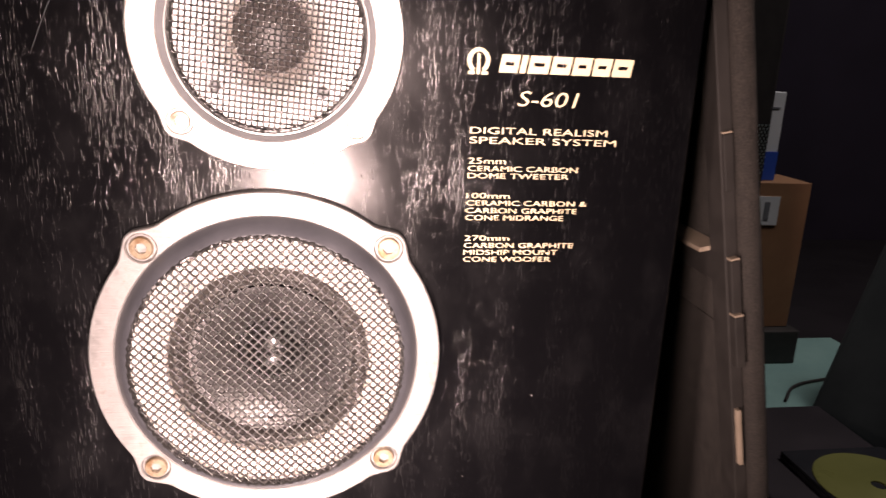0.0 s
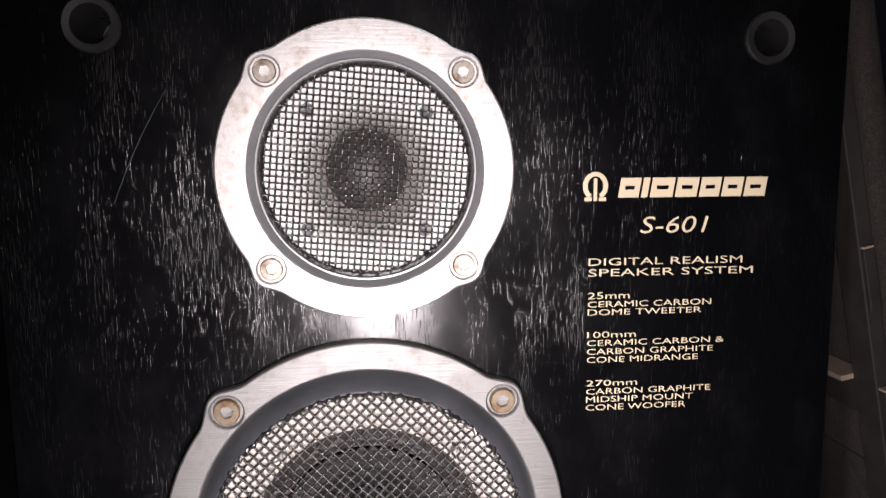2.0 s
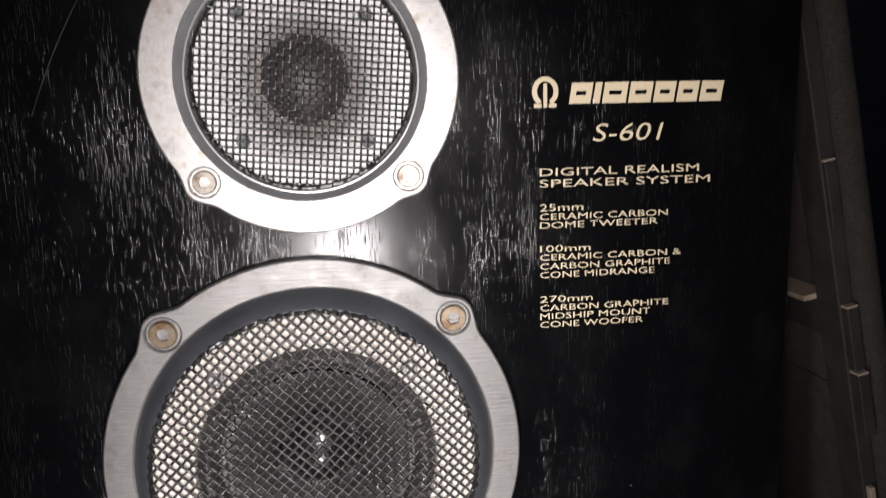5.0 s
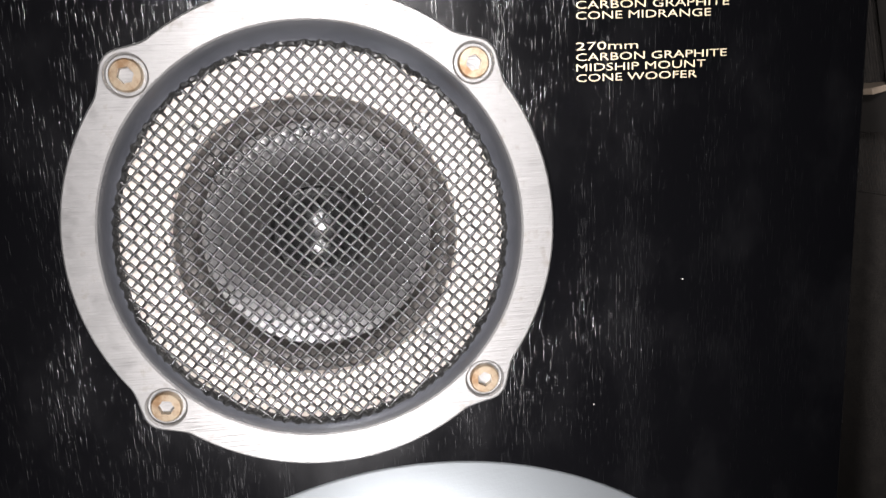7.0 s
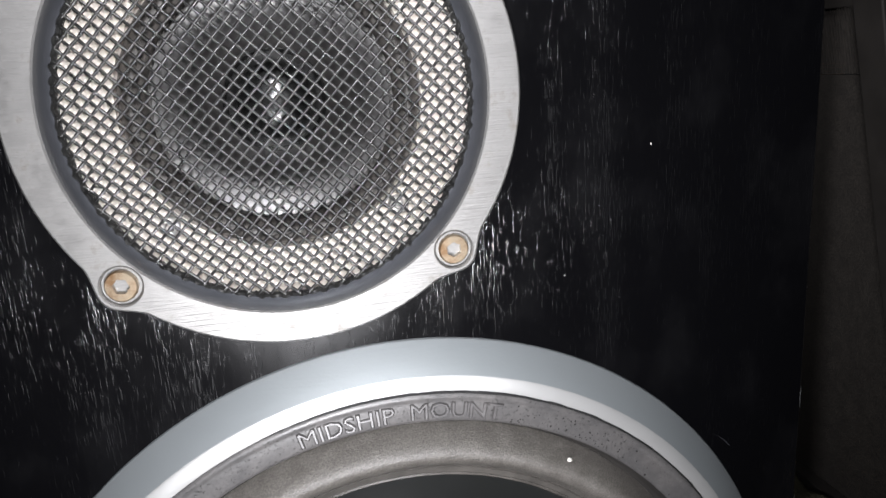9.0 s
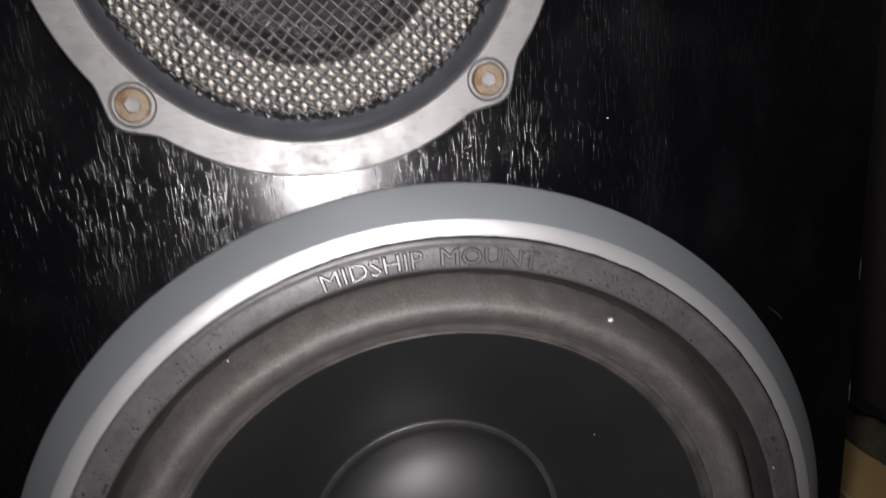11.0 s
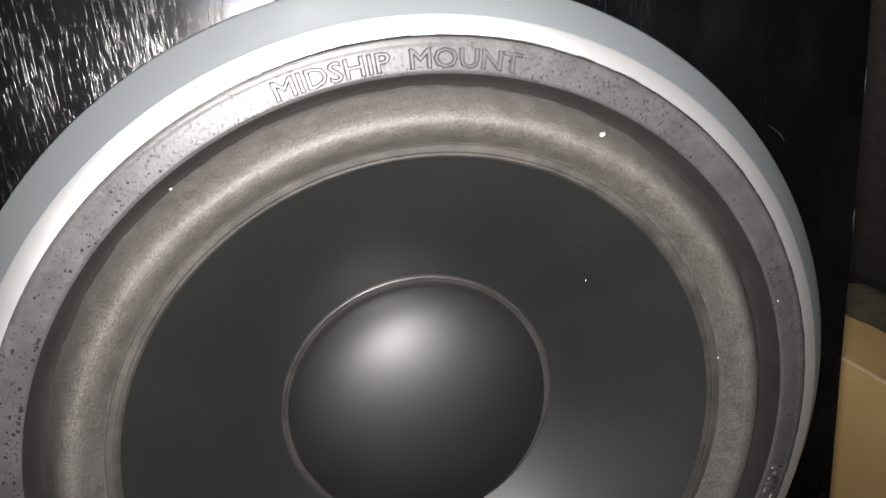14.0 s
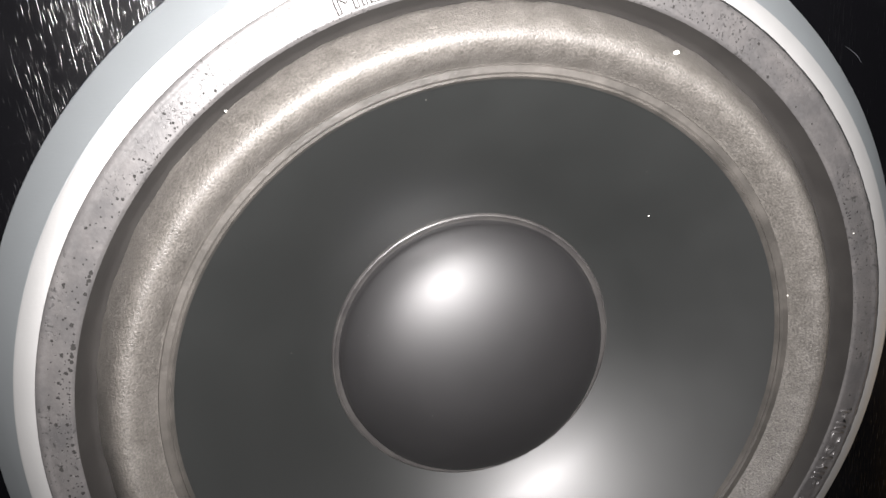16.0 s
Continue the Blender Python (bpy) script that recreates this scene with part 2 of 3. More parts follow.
def box(bm, lo, hi, bevel=0.0):
    made = bmesh.ops.create_cube(bm, size=1.0)
    vs = made["verts"]
    for v in vs:
        v.co = Vector([lo[i] + (v.co[i] + 0.5) * (hi[i] - lo[i]) for i in range(3)])
    if bevel:
        es = list({e for v in vs for e in v.link_edges})
        bmesh.ops.bevel(bm, geom=es, offset=bevel, segments=2, profile=0.5, affect="EDGES")
    return bm


def boxed(lo, hi, bevel=0.0):
    return box(bmesh.new(), lo, hi, bevel)


def lathe(profile, cx, cz, n=128, wobble=None):
    """A profile of (radius, y) turned round an axis along y through (cx, cz). Radius 0 closes it."""
    bm = bmesh.new()
    rings = []
    for r, y in profile:
        if r == 0:
            rings.append([bm.verts.new((cx, y, cz))])
            continue
        ring = []
        for k in range(n):
            a = 2 * math.pi * k / n
            dr, dy = wobble(a, r) if wobble else (0, 0)
            ring.append(bm.verts.new((cx + (r + dr) * math.sin(a), y + dy, cz + (r + dr) * math.cos(a))))
        rings.append(ring)
    for a, b in zip(rings, rings[1:]):
        for k in range(n):
            j = (k + 1) % n
            if len(a) == 1:
                bm.faces.new((a[0], b[k], b[j]))
            elif len(b) == 1:
                bm.faces.new((a[k], a[j], b[0]))
            else:
                bm.faces.new((a[k], a[j], b[j], b[k]))
    return bm


def arc(r0, y0, r1, y1, rise, n=10):
    """Points of a half roll from (r0, y0) to (r1, y1), standing out by rise towards -y."""
    return [(r0 + (r1 - r0) * k / n, y0 + (y1 - y0) * k / n - rise * math.sin(math.pi * k / n)) for k in range(n + 1)]


def loop_at(bm, points, y):
    vs = [bm.verts.new((x, y, z)) for x, z in points]
    es = [bm.edges.new((vs[k], vs[(k + 1) % len(vs)])) for k in range(len(vs))]
    return vs, es


def band(bm, a, b):
    for k in range(len(a)):
        j = (k + 1) % len(a)
        bm.faces.new((a[k], a[j], b[j], b[k]))


def circle(cx, cz, r, n=64):
    return [(cx + r * math.sin(2 * math.pi * k / n), cz + r * math.cos(2 * math.pi * k / n)) for k in range(n)]


def plate(outer, holes, front, back, chamfer=0.0):
    """A plate with holes, between y = front and y = back; outer(inset) and each hole(inset) give outlines."""
    bm = bmesh.new()
    edges = []
    for outline, sign in [(outer, 1)] + [(h, -1) for h in holes]:
        fv, fe = loop_at(bm, outline(chamfer * sign), front)
        edges += fe
        last = fv
        if chamfer:
            mv, _ = loop_at(bm, outline(0), front + chamfer)
            band(bm, fv, mv)
            last = mv
        bv, _ = loop_at(bm, outline(0), back)
        band(bm, last, bv)
    bmesh.ops.triangle_fill(bm, use_beauty=True, use_dissolve=False, edges=edges, normal=(0, -1, 0))
    return bm


def eared(cx, cz, r, ear, er, n=360):
    """Outline of a round flange with four ears at the screws."""
    def outline(inset):
        rho = []
        for k in range(n):
            a = 2 * math.pi * k / n
            best = r - inset
            for q in range(4):
                d = (a - math.pi / 4 - q * math.pi / 2 + math.pi) % (2 * math.pi) - math.pi
                s = (er - inset) ** 2 - (ear * math.sin(d)) ** 2
                if abs(d) < 1 and s > 0:
                    best = max(best, ear * math.cos(d) + math.sqrt(s))
            rho.append(best)
        soft = [sum(rho[(k + j) % n] for j in range(-3, 4)) / 7 for k in range(n)]
        return [(cx + soft[k] * math.sin(2 * math.pi * k / n), cz + soft[k] * math.cos(2 * math.pi * k / n)) for k in range(n)]
    return outline


def wire_mesh(cx, cz, radius, pitch, wire, y, turn, sag=0.0, weave=0.5, step=0.5):
    """A woven wire cloth cut to a disc: wires both ways, each going over and under the others."""
    bm = bmesh.new()
    c, s = math.cos(radians(turn)), math.sin(radians(turn))
    n = int(radius / pitch)
    for way in (0, 1):
        for k in range(-n, n + 1):
            u = k * pitch
            half = math.sqrt(max(radius ** 2 - u * u, 0))
            if half < pitch:
                continue
            m = max(2, int(2 * half / (pitch * step)))
            rings = []
            for i in range(m + 1):
                v = -half + 2 * half * i / m
                over = math.cos(math.pi * v / pitch) * (1 if (k + way) % 2 == 0 else -1)
                dy = wire * weave * over * (1 if way == 0 else -1)
                p, q = (u, v) if way == 0 else (v, u)
                rr = (p * p + q * q) / radius ** 2
                yy = y + dy - sag * (1 - rr)
                x, z = cx + p * c - q * s, cz + p * s + q * c
                ring = []
                for e in range(5):
                    a = 2 * math.pi * e / 5
                    off, out = wire * 0.5 * math.cos(a), wire * 0.5 * math.sin(a)
                    ox, oz = (off, 0) if way == 0 else (0, off)
                    ring.append(bm.verts.new((x + ox * c - oz * s, yy + out, z + ox * s + oz * c)))
                rings.append(ring)
            for a, b in zip(rings, rings[1:]):
                for e in range(5):
                    bm.faces.new((a[e], a[(e + 1) % 5], b[(e + 1) % 5], b[e]))
    return bm


def socket_screw(r, socket, depth):
    """A socket-head cap screw about the origin, its head's face at y = 0, facing -y."""
    bm = bmesh.new()
    head, edge, hexa = circle(0, 0, r * 0.90, 36), circle(0, 0, r, 36), circle(0, 0, socket, 6)
    hv, he = loop_at(bm, hexa, 0)
    dv, de = loop_at(bm, hexa, depth)
    fv, fe = loop_at(bm, head, 0)
    ev, ee = loop_at(bm, edge, r * 0.12)
    bv, be = loop_at(bm, edge, 0.006)
    band(bm, fv, ev)
    band(bm, ev, bv)
    band(bm, dv, hv)
    tip = bm.verts.new((0, depth * 1.7, 0))
    for k in range(6):
        bm.faces.new((dv[k], dv[(k + 1) % 6], tip))
    bmesh.ops.triangle_fill(bm, use_beauty=True, use_dissolve=False, edges=he + fe, normal=(0, -1, 0))
    return bm


def words(text, left, base, width, height, parent, mat=GOLD, slant=0.0, y=-0.0003, name="lettering"):
    """A line of print on the baffle: left end, base line, width and capital height in metres."""
    curve = bpy.data.curves.new(name, "FONT")
    curve.body, curve.size, curve.extrude, curve.resolution_u = text, 1.0, 0.0, 3
    curve.offset = -0.004
    tmp = bpy.data.objects.new(name, curve)
    me = bpy.data.meshes.new_from_object(tmp)
    bpy.data.objects.remove(tmp)
    xs = [v.co.x for v in me.vertices]
    x0, x1 = min(xs), max(xs)
    for v in me.vertices:
        x = (v.co.x - x0) / (x1 - x0) * width
        z = v.co.y / 0.70 * height
        v.co = Vector((left + x + slant * z, y, base + z))
    me.materials.clear()
    me.materials.append(mat)
    ob = new(name, me)
    ob.parent = parent
    return ob

# ---- the room's shell ----
ROOM = ((-1.6, -1.8, 0.0), (2.0, 1.9, 2.4))


def room():
    (x0, y0, z0), (x1, y1, z1) = ROOM
    t = 0.1
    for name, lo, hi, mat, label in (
        ("floor", (x0 - t, y0 - t, z0 - t), (x1 + t, y1 + t, z0), FLOOR, "floor coloured dark for an unlit room"),
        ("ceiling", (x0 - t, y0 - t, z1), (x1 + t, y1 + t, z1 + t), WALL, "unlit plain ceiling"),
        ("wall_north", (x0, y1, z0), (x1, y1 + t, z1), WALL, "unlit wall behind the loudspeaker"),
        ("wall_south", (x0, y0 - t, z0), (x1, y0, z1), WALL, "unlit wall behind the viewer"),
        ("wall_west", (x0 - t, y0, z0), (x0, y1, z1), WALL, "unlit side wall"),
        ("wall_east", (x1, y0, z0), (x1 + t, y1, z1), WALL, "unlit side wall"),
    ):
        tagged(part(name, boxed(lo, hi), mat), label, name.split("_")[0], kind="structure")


room()

# ---- the loudspeaker ----
LEFT, RIGHT, TOP, DEEP, BAFFLE = -0.1605, 0.1610, 0.6500, 0.300, 0.018
WOOFER, MID, TWEETER = (0.0, 0.200), (-0.0292, 0.4333), (-0.0275, 0.5745)
PEGS = ((-0.1222, 0.6263), (0.1278, 0.6240))


def rectangle(x0, x1, z0, z1):
    def outline(inset):
        i = inset
        return [(x0 + i, z0 + i), (x1 - i, z0 + i), (x1 - i, z1 - i), (x0 + i, z1 - i)]
    return outline


def hole(cx, cz, r, n=96):
    return lambda inset: circle(cx, cz, r - inset, n)


def plain_hole(cx, cz, r, n=96):
    return lambda inset: circle(cx, cz, r, n)


speaker = thing("loudspeaker", "black wood-veneered loudspeaker with three silver-rimmed drivers, standing on the floor", "speaker")

bm = bmesh.new()
for lo, hi in (
    ((LEFT, BAFFLE, 0.0), (LEFT + 0.018, DEEP, TOP)),
    ((RIGHT - 0.018, BAFFLE, 0.0), (RIGHT, DEEP, TOP)),
    ((LEFT + 0.018, BAFFLE, TOP - 0.018), (RIGHT - 0.018, DEEP, TOP)),
    ((LEFT + 0.018, BAFFLE, 0.0), (RIGHT - 0.018, DEEP, 0.018)),
    ((LEFT + 0.018, DEEP - 0.012, 0.018), (RIGHT - 0.018, DEEP, TOP - 0.018)),
):
    box(bm, lo, hi)
part("cabinet_body", bm, VENEER, speaker)

holes = [plain_hole(*WOOFER, 0.1502, 160), plain_hole(*MID, 0.0690), plain_hole(*TWEETER, 0.0460)]
holes += [plain_hole(x, z, 0.0098, 32) for x, z in PEGS]
baffle = part("baffle", plate(rectangle(LEFT, RIGHT, 0.0, TOP), holes, 0.0, BAFFLE, 0.0012), VENEER, speaker, "black open-grained veneered front board")

for x, z in PEGS:
    part("peg_socket", lathe([(0.0098, 0.006), (0.0100, -0.0008), (0.0094, -0.0016), (0.0070, -0.0012), (0.0066, 0.001), (0.0064, 0.030), (0.0, 0.031)], x, z, 40), GROMMET, speaker, "black rubber grille-peg socket", True)


def driver_plate(name, centre, r, inner, ear, er, screw_r, screw_mat, mat, thick, label):
    """The eared flange of a driver with its four screws in counterbores."""
    cx, cz = centre
    spots = [(cx + ear * math.sin(a), cz + ear * math.cos(a)) for a in [math.pi / 4 + q * math.pi / 2 for q in range(4)]]
    cuts = [hole(cx, cz, inner, 160)] + [hole(x, z, screw_r * 1.22, 40) for x, z in spots]
    ring = part(name, plate(eared(cx, cz, r, ear, er), cuts, -thick, 0.001, 0.0006), mat, speaker, label)
    first = None
    for k, (x, z) in enumerate(spots):
        part("counterbore", lathe([(screw_r * 1.22, -thick * 0.90), (screw_r * 1.19, -thick * 0.68), (0.0, -thick * 0.67)], x, z, 40), mat, ring)
        m = pose(x, -thick - 0.0004, z, 0, 17 + 41 * k, 0)
        if first is None:
            first = part("screw", socket_screw(screw_r, screw_r * 0.52, screw_r * 0.80), screw_mat, ring, "hex-socket cap screw")
            first.matrix_basis = m
        else:
            other = new("screw", first.data)
            other.parent, other.matrix_basis = ring, m
            tagged(other, "hex-socket cap screw")
    return ring


# tweeter
cx, cz = TWEETER
tweeter = driver_plate("tweeter", TWEETER, 0.0547, 0.0428, 0.0503, 0.0076, 0.0042, STEEL, ALU_OLD, 0.0045, "tarnished silver tweeter flange with four ears")
part("bevel_ring", lathe([(0.0429, -0.0041), (0.0426, -0.0038), (0.0412, -0.0012), (0.0408, -0.0004)], cx, cz), BEVEL_LIGHT, tweeter, "grey bevelled ring", True)
part("clamp_ring", lathe([(0.0408, -0.0005), (0.0407, -0.0014), (0.0401, -0.0015), (0.0398, 0.0004), (0.0396, 0.0040)], cx, cz), ALU_BAND, tweeter, "thin bright clamp ring", True)
part("wire_mesh", wire_mesh(cx, cz, 0.0397, 0.00236, 0.00082, 0.0006, -5.0, 0.0012), FINE_WIRE, tweeter, "black woven wire mesh", "all")
part("mesh_rim", lathe([(0.0399, 0.0010), (0.0396, 0.0001), (0.0387, 0.0000), (0.0380, 0.0008), (0.0383, 0.0016)], cx, cz, 240, lambda a, r: (0.0002 * math.sin(a * 71), 0.0002 * math.sin(a * 97))), WIRE, tweeter, "dark crimped mesh edge", True)
part("face_plate", lathe([(0.0410, 0.0026), (0.0320, 0.0030), (0.0290, 0.0037), (0.0265, 0.0049), (0.0242, 0.0068), (0.0220, 0.0096), (0.0200, 0.0134), (0.0184, 0.0180)], cx, cz), PLATE, tweeter, "pale tweeter face plate", True)
part("dome_suspension", lathe([(0.0186, 0.0176), (0.0172, 0.0168), (0.0160, 0.0176), (0.0150, 0.0180)], cx, cz), BASKET_FELT, tweeter, "brown-grey ring round the dome", True)
part("dome", lathe([(0.0158, 0.0178), (0.0158, 0.0105), (0.0152, 0.0092), (0.0146, 0.0088)] + [(0.0146 * math.cos(a), 0.0088 - 0.0066 * math.sin(a)) for a in [0.15 * k for k in range(1, 10)]] + [(0.0, 0.0022)], cx, cz, 64), DOME, tweeter, "dark dome diaphragm", True)
for q in range(4):
    a = math.pi / 4 + q * math.pi / 2 + 0.02
    x, z = cx + 0.0312 * math.sin(a), cz + 0.0312 * math.cos(a)
    part("plate_screw", lathe([(0.0026, 0.0050), (0.0026, 0.0026), (0.0021, 0.0020), (0.0009, 0.0022), (0.0007, 0.0030), (0.0, 0.0032)], x, z, 20), BEVEL_LIGHT, tweeter)

# midrange
cx, cz = MID
mid = driver_plate("midrange", MID, 0.0772, 0.0664, 0.0738, 0.0086, 0.0050, RUST, ALU, 0.0048, "brushed silver midrange flange with four ears")
part("bevel_ring", lathe([(0.0666, -0.0036), (0.0663, -0.0046), (0.0606, -0.0112), (0.0598, -0.0114), (0.0592, -0.0106), (0.0590, -0.0040)], cx, cz), BEVEL, mid, "dark grey ring sloping up to the mesh", True)
part("wire_mesh", wire_mesh(cx, cz, 0.0590, 0.00294, 0.00100, -0.0116, 45.5, 0.0008, 0.22), WIRE, mid, "black diagonal wire mesh", "all")


def crimp(a, r):
    return 0.0003 * math.sin(a * 97) + 0.0002 * math.sin(a * 61 + 1), 0.0004 * math.sin(a * 113)


part("mesh_rim", lathe([(0.0600, -0.0112), (0.0596, -0.0120), (0.0588, -0.0121), (0.0582, -0.0114), (0.0584, -0.0106)], cx, cz, 360, crimp), WIRE, mid, "crimped wire edge", True)
part("frame_ring", lathe([(0.0600, -0.0076), (0.0446, -0.0070), (0.0438, -0.0020)], cx, cz), PALE, mid, "pale cone basket ring", True)
part("surround", lathe([(0.0442, -0.0046)] + arc(0.0436, -0.0048, 0.0370, -0.0040, 0.0026) + [(0.0366, 0.0000), (0.0348, 0.0000)], cx, cz), MID_ROLL, mid, "dark cloth surround", True)
part("cone", lathe([(0.0350, -0.0036), (0.0320, -0.0026), (0.0295, -0.0015), (0.0270, -0.0004), (0.0246, 0.0009), (0.0222, 0.0024), (0.0199, 0.0041), (0.0154, 0.0080)], cx, cz), MID_CONE, mid, "dark grey cone", True)
part("dust_cap", lathe([(0.0162, 0.0072), (0.0157, 0.0060), (0.0151, 0.0064)] + [(0.0149 * math.cos(a), 0.0066 - 0.0090 * math.sin(a)) for a in [0.15 * k for k in range(1, 11)]] + [(0.0, -0.0024)], cx, cz, 64), GLOSS_CAP, mid, "black dust cap", True)
for q in range(4):
    a = math.pi / 4 + q * math.pi / 2
    x, z = cx + 0.0490 * math.sin(a), cz + 0.0490 * math.cos(a)
    part("basket_rivet", lathe([(0.0032, -0.0060), (0.0032, -0.0080), (0.0026, -0.0084), (0.0015, -0.0084), (0.0011, -0.0076), (0.0, -0.0075)], x, z, 20), ALU_OLD, mid)

# woofer
cx, cz = WOOFER


def ragged(a, r):
    p = Vector((math.sin(a) * 14, math.cos(a) * 14, 4))
    edge = 0.0006 if r > 0.1195 else 0.0001
    return edge * (noise.noise(p) + 0.5 * noise.noise(p * 3.7)), 0.0002 * math.sin(a * 5)


def seam(a, r):
    p = Vector((math.sin(a) * 40, math.cos(a) * 40, r * 900))
    sunk = 0.0013 * min(1.0, max(0.0, 0.5 - 2.2 * math.sin(a + 0.25)))
    return 0.00022 * noise.noise(p), 0.00018 * noise.noise(p * 2.1) + sunk


woofer = part("woofer", lathe([(0.1500, 0.0040), (0.1500, -0.0004), (0.1497, -0.0008), (0.1400, -0.0097), (0.1396, -0.0097)], cx, cz, 192), ALU_RIM, speaker, "satin woofer rim, coloured blue-grey for its weaker reflections", True)
part("inner_band", lathe([(0.1400, -0.0090), (0.1399, -0.0099), (0.1394, -0.0102), (0.1348, -0.0107), (0.1340, -0.0105), (0.1336, -0.0060)], cx, cz, 192), ALU_BAND, woofer, "pale satin inner band", True)
part("gasket", lathe([(0.1345, -0.0095), (0.1342, -0.0114), (0.1338, -0.0117), (0.1326, -0.01185), (0.1322, -0.0117), (0.1310, -0.0117), (0.1256, -0.0124), (0.1249, -0.0122), (0.1244, -0.0116)], cx, cz, 256), GASKET, woofer, "pitted grey rubber gasket", True)
# Raised black ridge in place of the narrow dark gap beside the band.
part("band_seam", lathe([(0.1350, -0.0102), (0.1348, -0.0111), (0.1343, -0.0116), (0.1340, -0.0108)], cx, cz, 720, seam), GAP_BLACK, woofer, "dark uneven seam inside the band")
part("groove", lathe([(0.1246, -0.0117), (0.1242, -0.0108), (0.1226, -0.0056), (0.1214, -0.0040), (0.1190, -0.0022)], cx, cz, 256), WALLED, woofer, "inner wall of the gasket, its recess shade put in the colour", True)
part("surround", lathe([(0.1210, -0.0022), (0.1207, -0.0034)] + arc(0.1204, -0.0040, 0.1040, -0.0056, 0.0093, 18) + [(0.1034, -0.0052)], cx, cz, 192, ragged), FOAM, woofer, "brown-grey foam surround roll", True)
part("glue_lip", lathe([(0.1044, -0.0052), (0.1036, -0.0062), (0.1018, -0.0060), (0.1012, -0.0054), (0.1006, -0.0058), (0.1000, -0.0050), (0.0996, -0.0036)], cx, cz, 192), LIP, woofer, "pale glued cone edge", True)
part("cone", lathe([(0.1003, -0.0046), (0.0900, 0.0024), (0.0750, 0.0126), (0.0620, 0.0214), (0.0508, 0.0290), (0.0480, 0.0300)], cx, cz, 192), CONE, woofer, "smooth black graphite cone", True)
part("cap_bead", lathe([(0.0520, 0.0284), (0.0516, 0.0272), (0.0511, 0.0270), (0.0508, 0.0276), (0.0492, 0.0284), (0.0490, 0.0292)], cx, cz, 160), BEAD, woofer, "thin glue bead", True)
part("dust_cap", lathe([(0.0500, 0.0290), (0.0488, 0.0276)] + [(0.0486 * math.cos(a), 0.0274 - 0.0205 * math.sin(a)) for a in [0.075 * k for k in range(1, 21)]] + [(0.0, 0.0069)], cx, cz, 128), CAP, woofer, "satin black domed dust cap", True)


def embossed(text, start, stop, radius, height, parent):
    """Raised letters with sloping sides round the gasket, clockwise from start to stop degrees, their tops outwards."""
    curve = bpy.data.curves.new("lettering", "FONT")
    curve.body, curve.size, curve.extrude, curve.resolution_u = text, 1.0, 0.02, 2
    curve.offset, curve.bevel_depth, curve.bevel_resolution = -0.012, 0.045, 0
    tmp = bpy.data.objects.new("lettering", curve)
    me = bpy.data.meshes.new_from_object(tmp)
    bpy.data.objects.remove(tmp)
    bm = bmesh.new()
    bm.from_mesh(me)
    xs = [v.co.x for v in bm.verts]
    x0, x1 = min(xs), max(xs)
    for v in bm.verts:
        a = radians(start + (v.co.x - x0) / (x1 - x0) * (stop - start))
        r = radius + (v.co.y / 0.70 - 0.5) * height
        y = -0.0118 - (0.1310 - r) * 0.13 - v.co.z * 0.0105
        v.co = Vector((WOOFER[0] + r * math.sin(a), y, WOOFER[1] + r * math.cos(a)))
    part("lettering", bm, EMBOSS, parent, "embossed words on the gasket")


def pits(clusters, parent):
    """Small dark dents in the rubber, thicker towards the gasket's inner edge."""
    bm = bmesh.new()
    for a0, a1, count, big in clusters:
        for _ in range(count):
            a = radians(random.triangular(a0, a1))
            rr = 0.1254 + 0.0062 * random.random() ** 1.7
            size = random.uniform(0.00012, 0.00034) * (big if random.random() < 0.25 else 1.0)
            y = -0.0117 - (0.1310 - rr) * 0.13 - 0.00005
            px, pz = WOOFER[0] + rr * math.sin(a), WOOFER[1] + rr * math.cos(a)
            rim = [bm.verts.new((px + size * random.uniform(0.75, 1.25) * math.sin(k * math.pi / 3.5), y, pz + size * random.uniform(0.75, 1.25) * math.cos(k * math.pi / 3.5))) for k in range(7)]
            middle = bm.verts.new((px, y + 0.00003, pz))
            for k in range(7):
                bm.faces.new((rim[k], rim[(k + 1) % 7], middle))
    tagged(part("pits", bm, PIT, parent), "small dark pits in the rubber", kind="stuff")


pits(((-104, -52, 170, 2.0), (-60, -28, 60, 1.6), (12, 48, 70, 1.5), (48, 105, 50, 1.3)), woofer)

for turn in (0, 120, 240):
    embossed("MIDSHIP  MOUNT", turn - 15.4, turn + 15.8, 0.1287, 0.0052, woofer)


def crumb(x, y, z, r, parent):
    bm = bmesh.new()
    bmesh.ops.create_icosphere(bm, subdivisions=1, radius=r)
    for v in bm.verts:
        v.co = v.co * random.uniform(0.7, 1.3) + Vector((x, y, z))
    part("dust_crumb", bm, DUST, parent)


for x, y, z, r in ((0.0592, -0.0112, 0.3005, 0.0008), (-0.0652, -0.0098, 0.3020, 0.0004), (0.0614, 0.0112, 0.2453, 0.0003), (0.1212, -0.0124, 0.2352, 0.00035), (0.0954, -0.0002, 0.4096, 0.00025), (0.0630, -0.0002, 0.3661, 0.0003), (0.1030, -0.0058, 0.2141, 0.0005)):
    crumb(x, y, z, r, woofer if z < 0.35 else baffle)

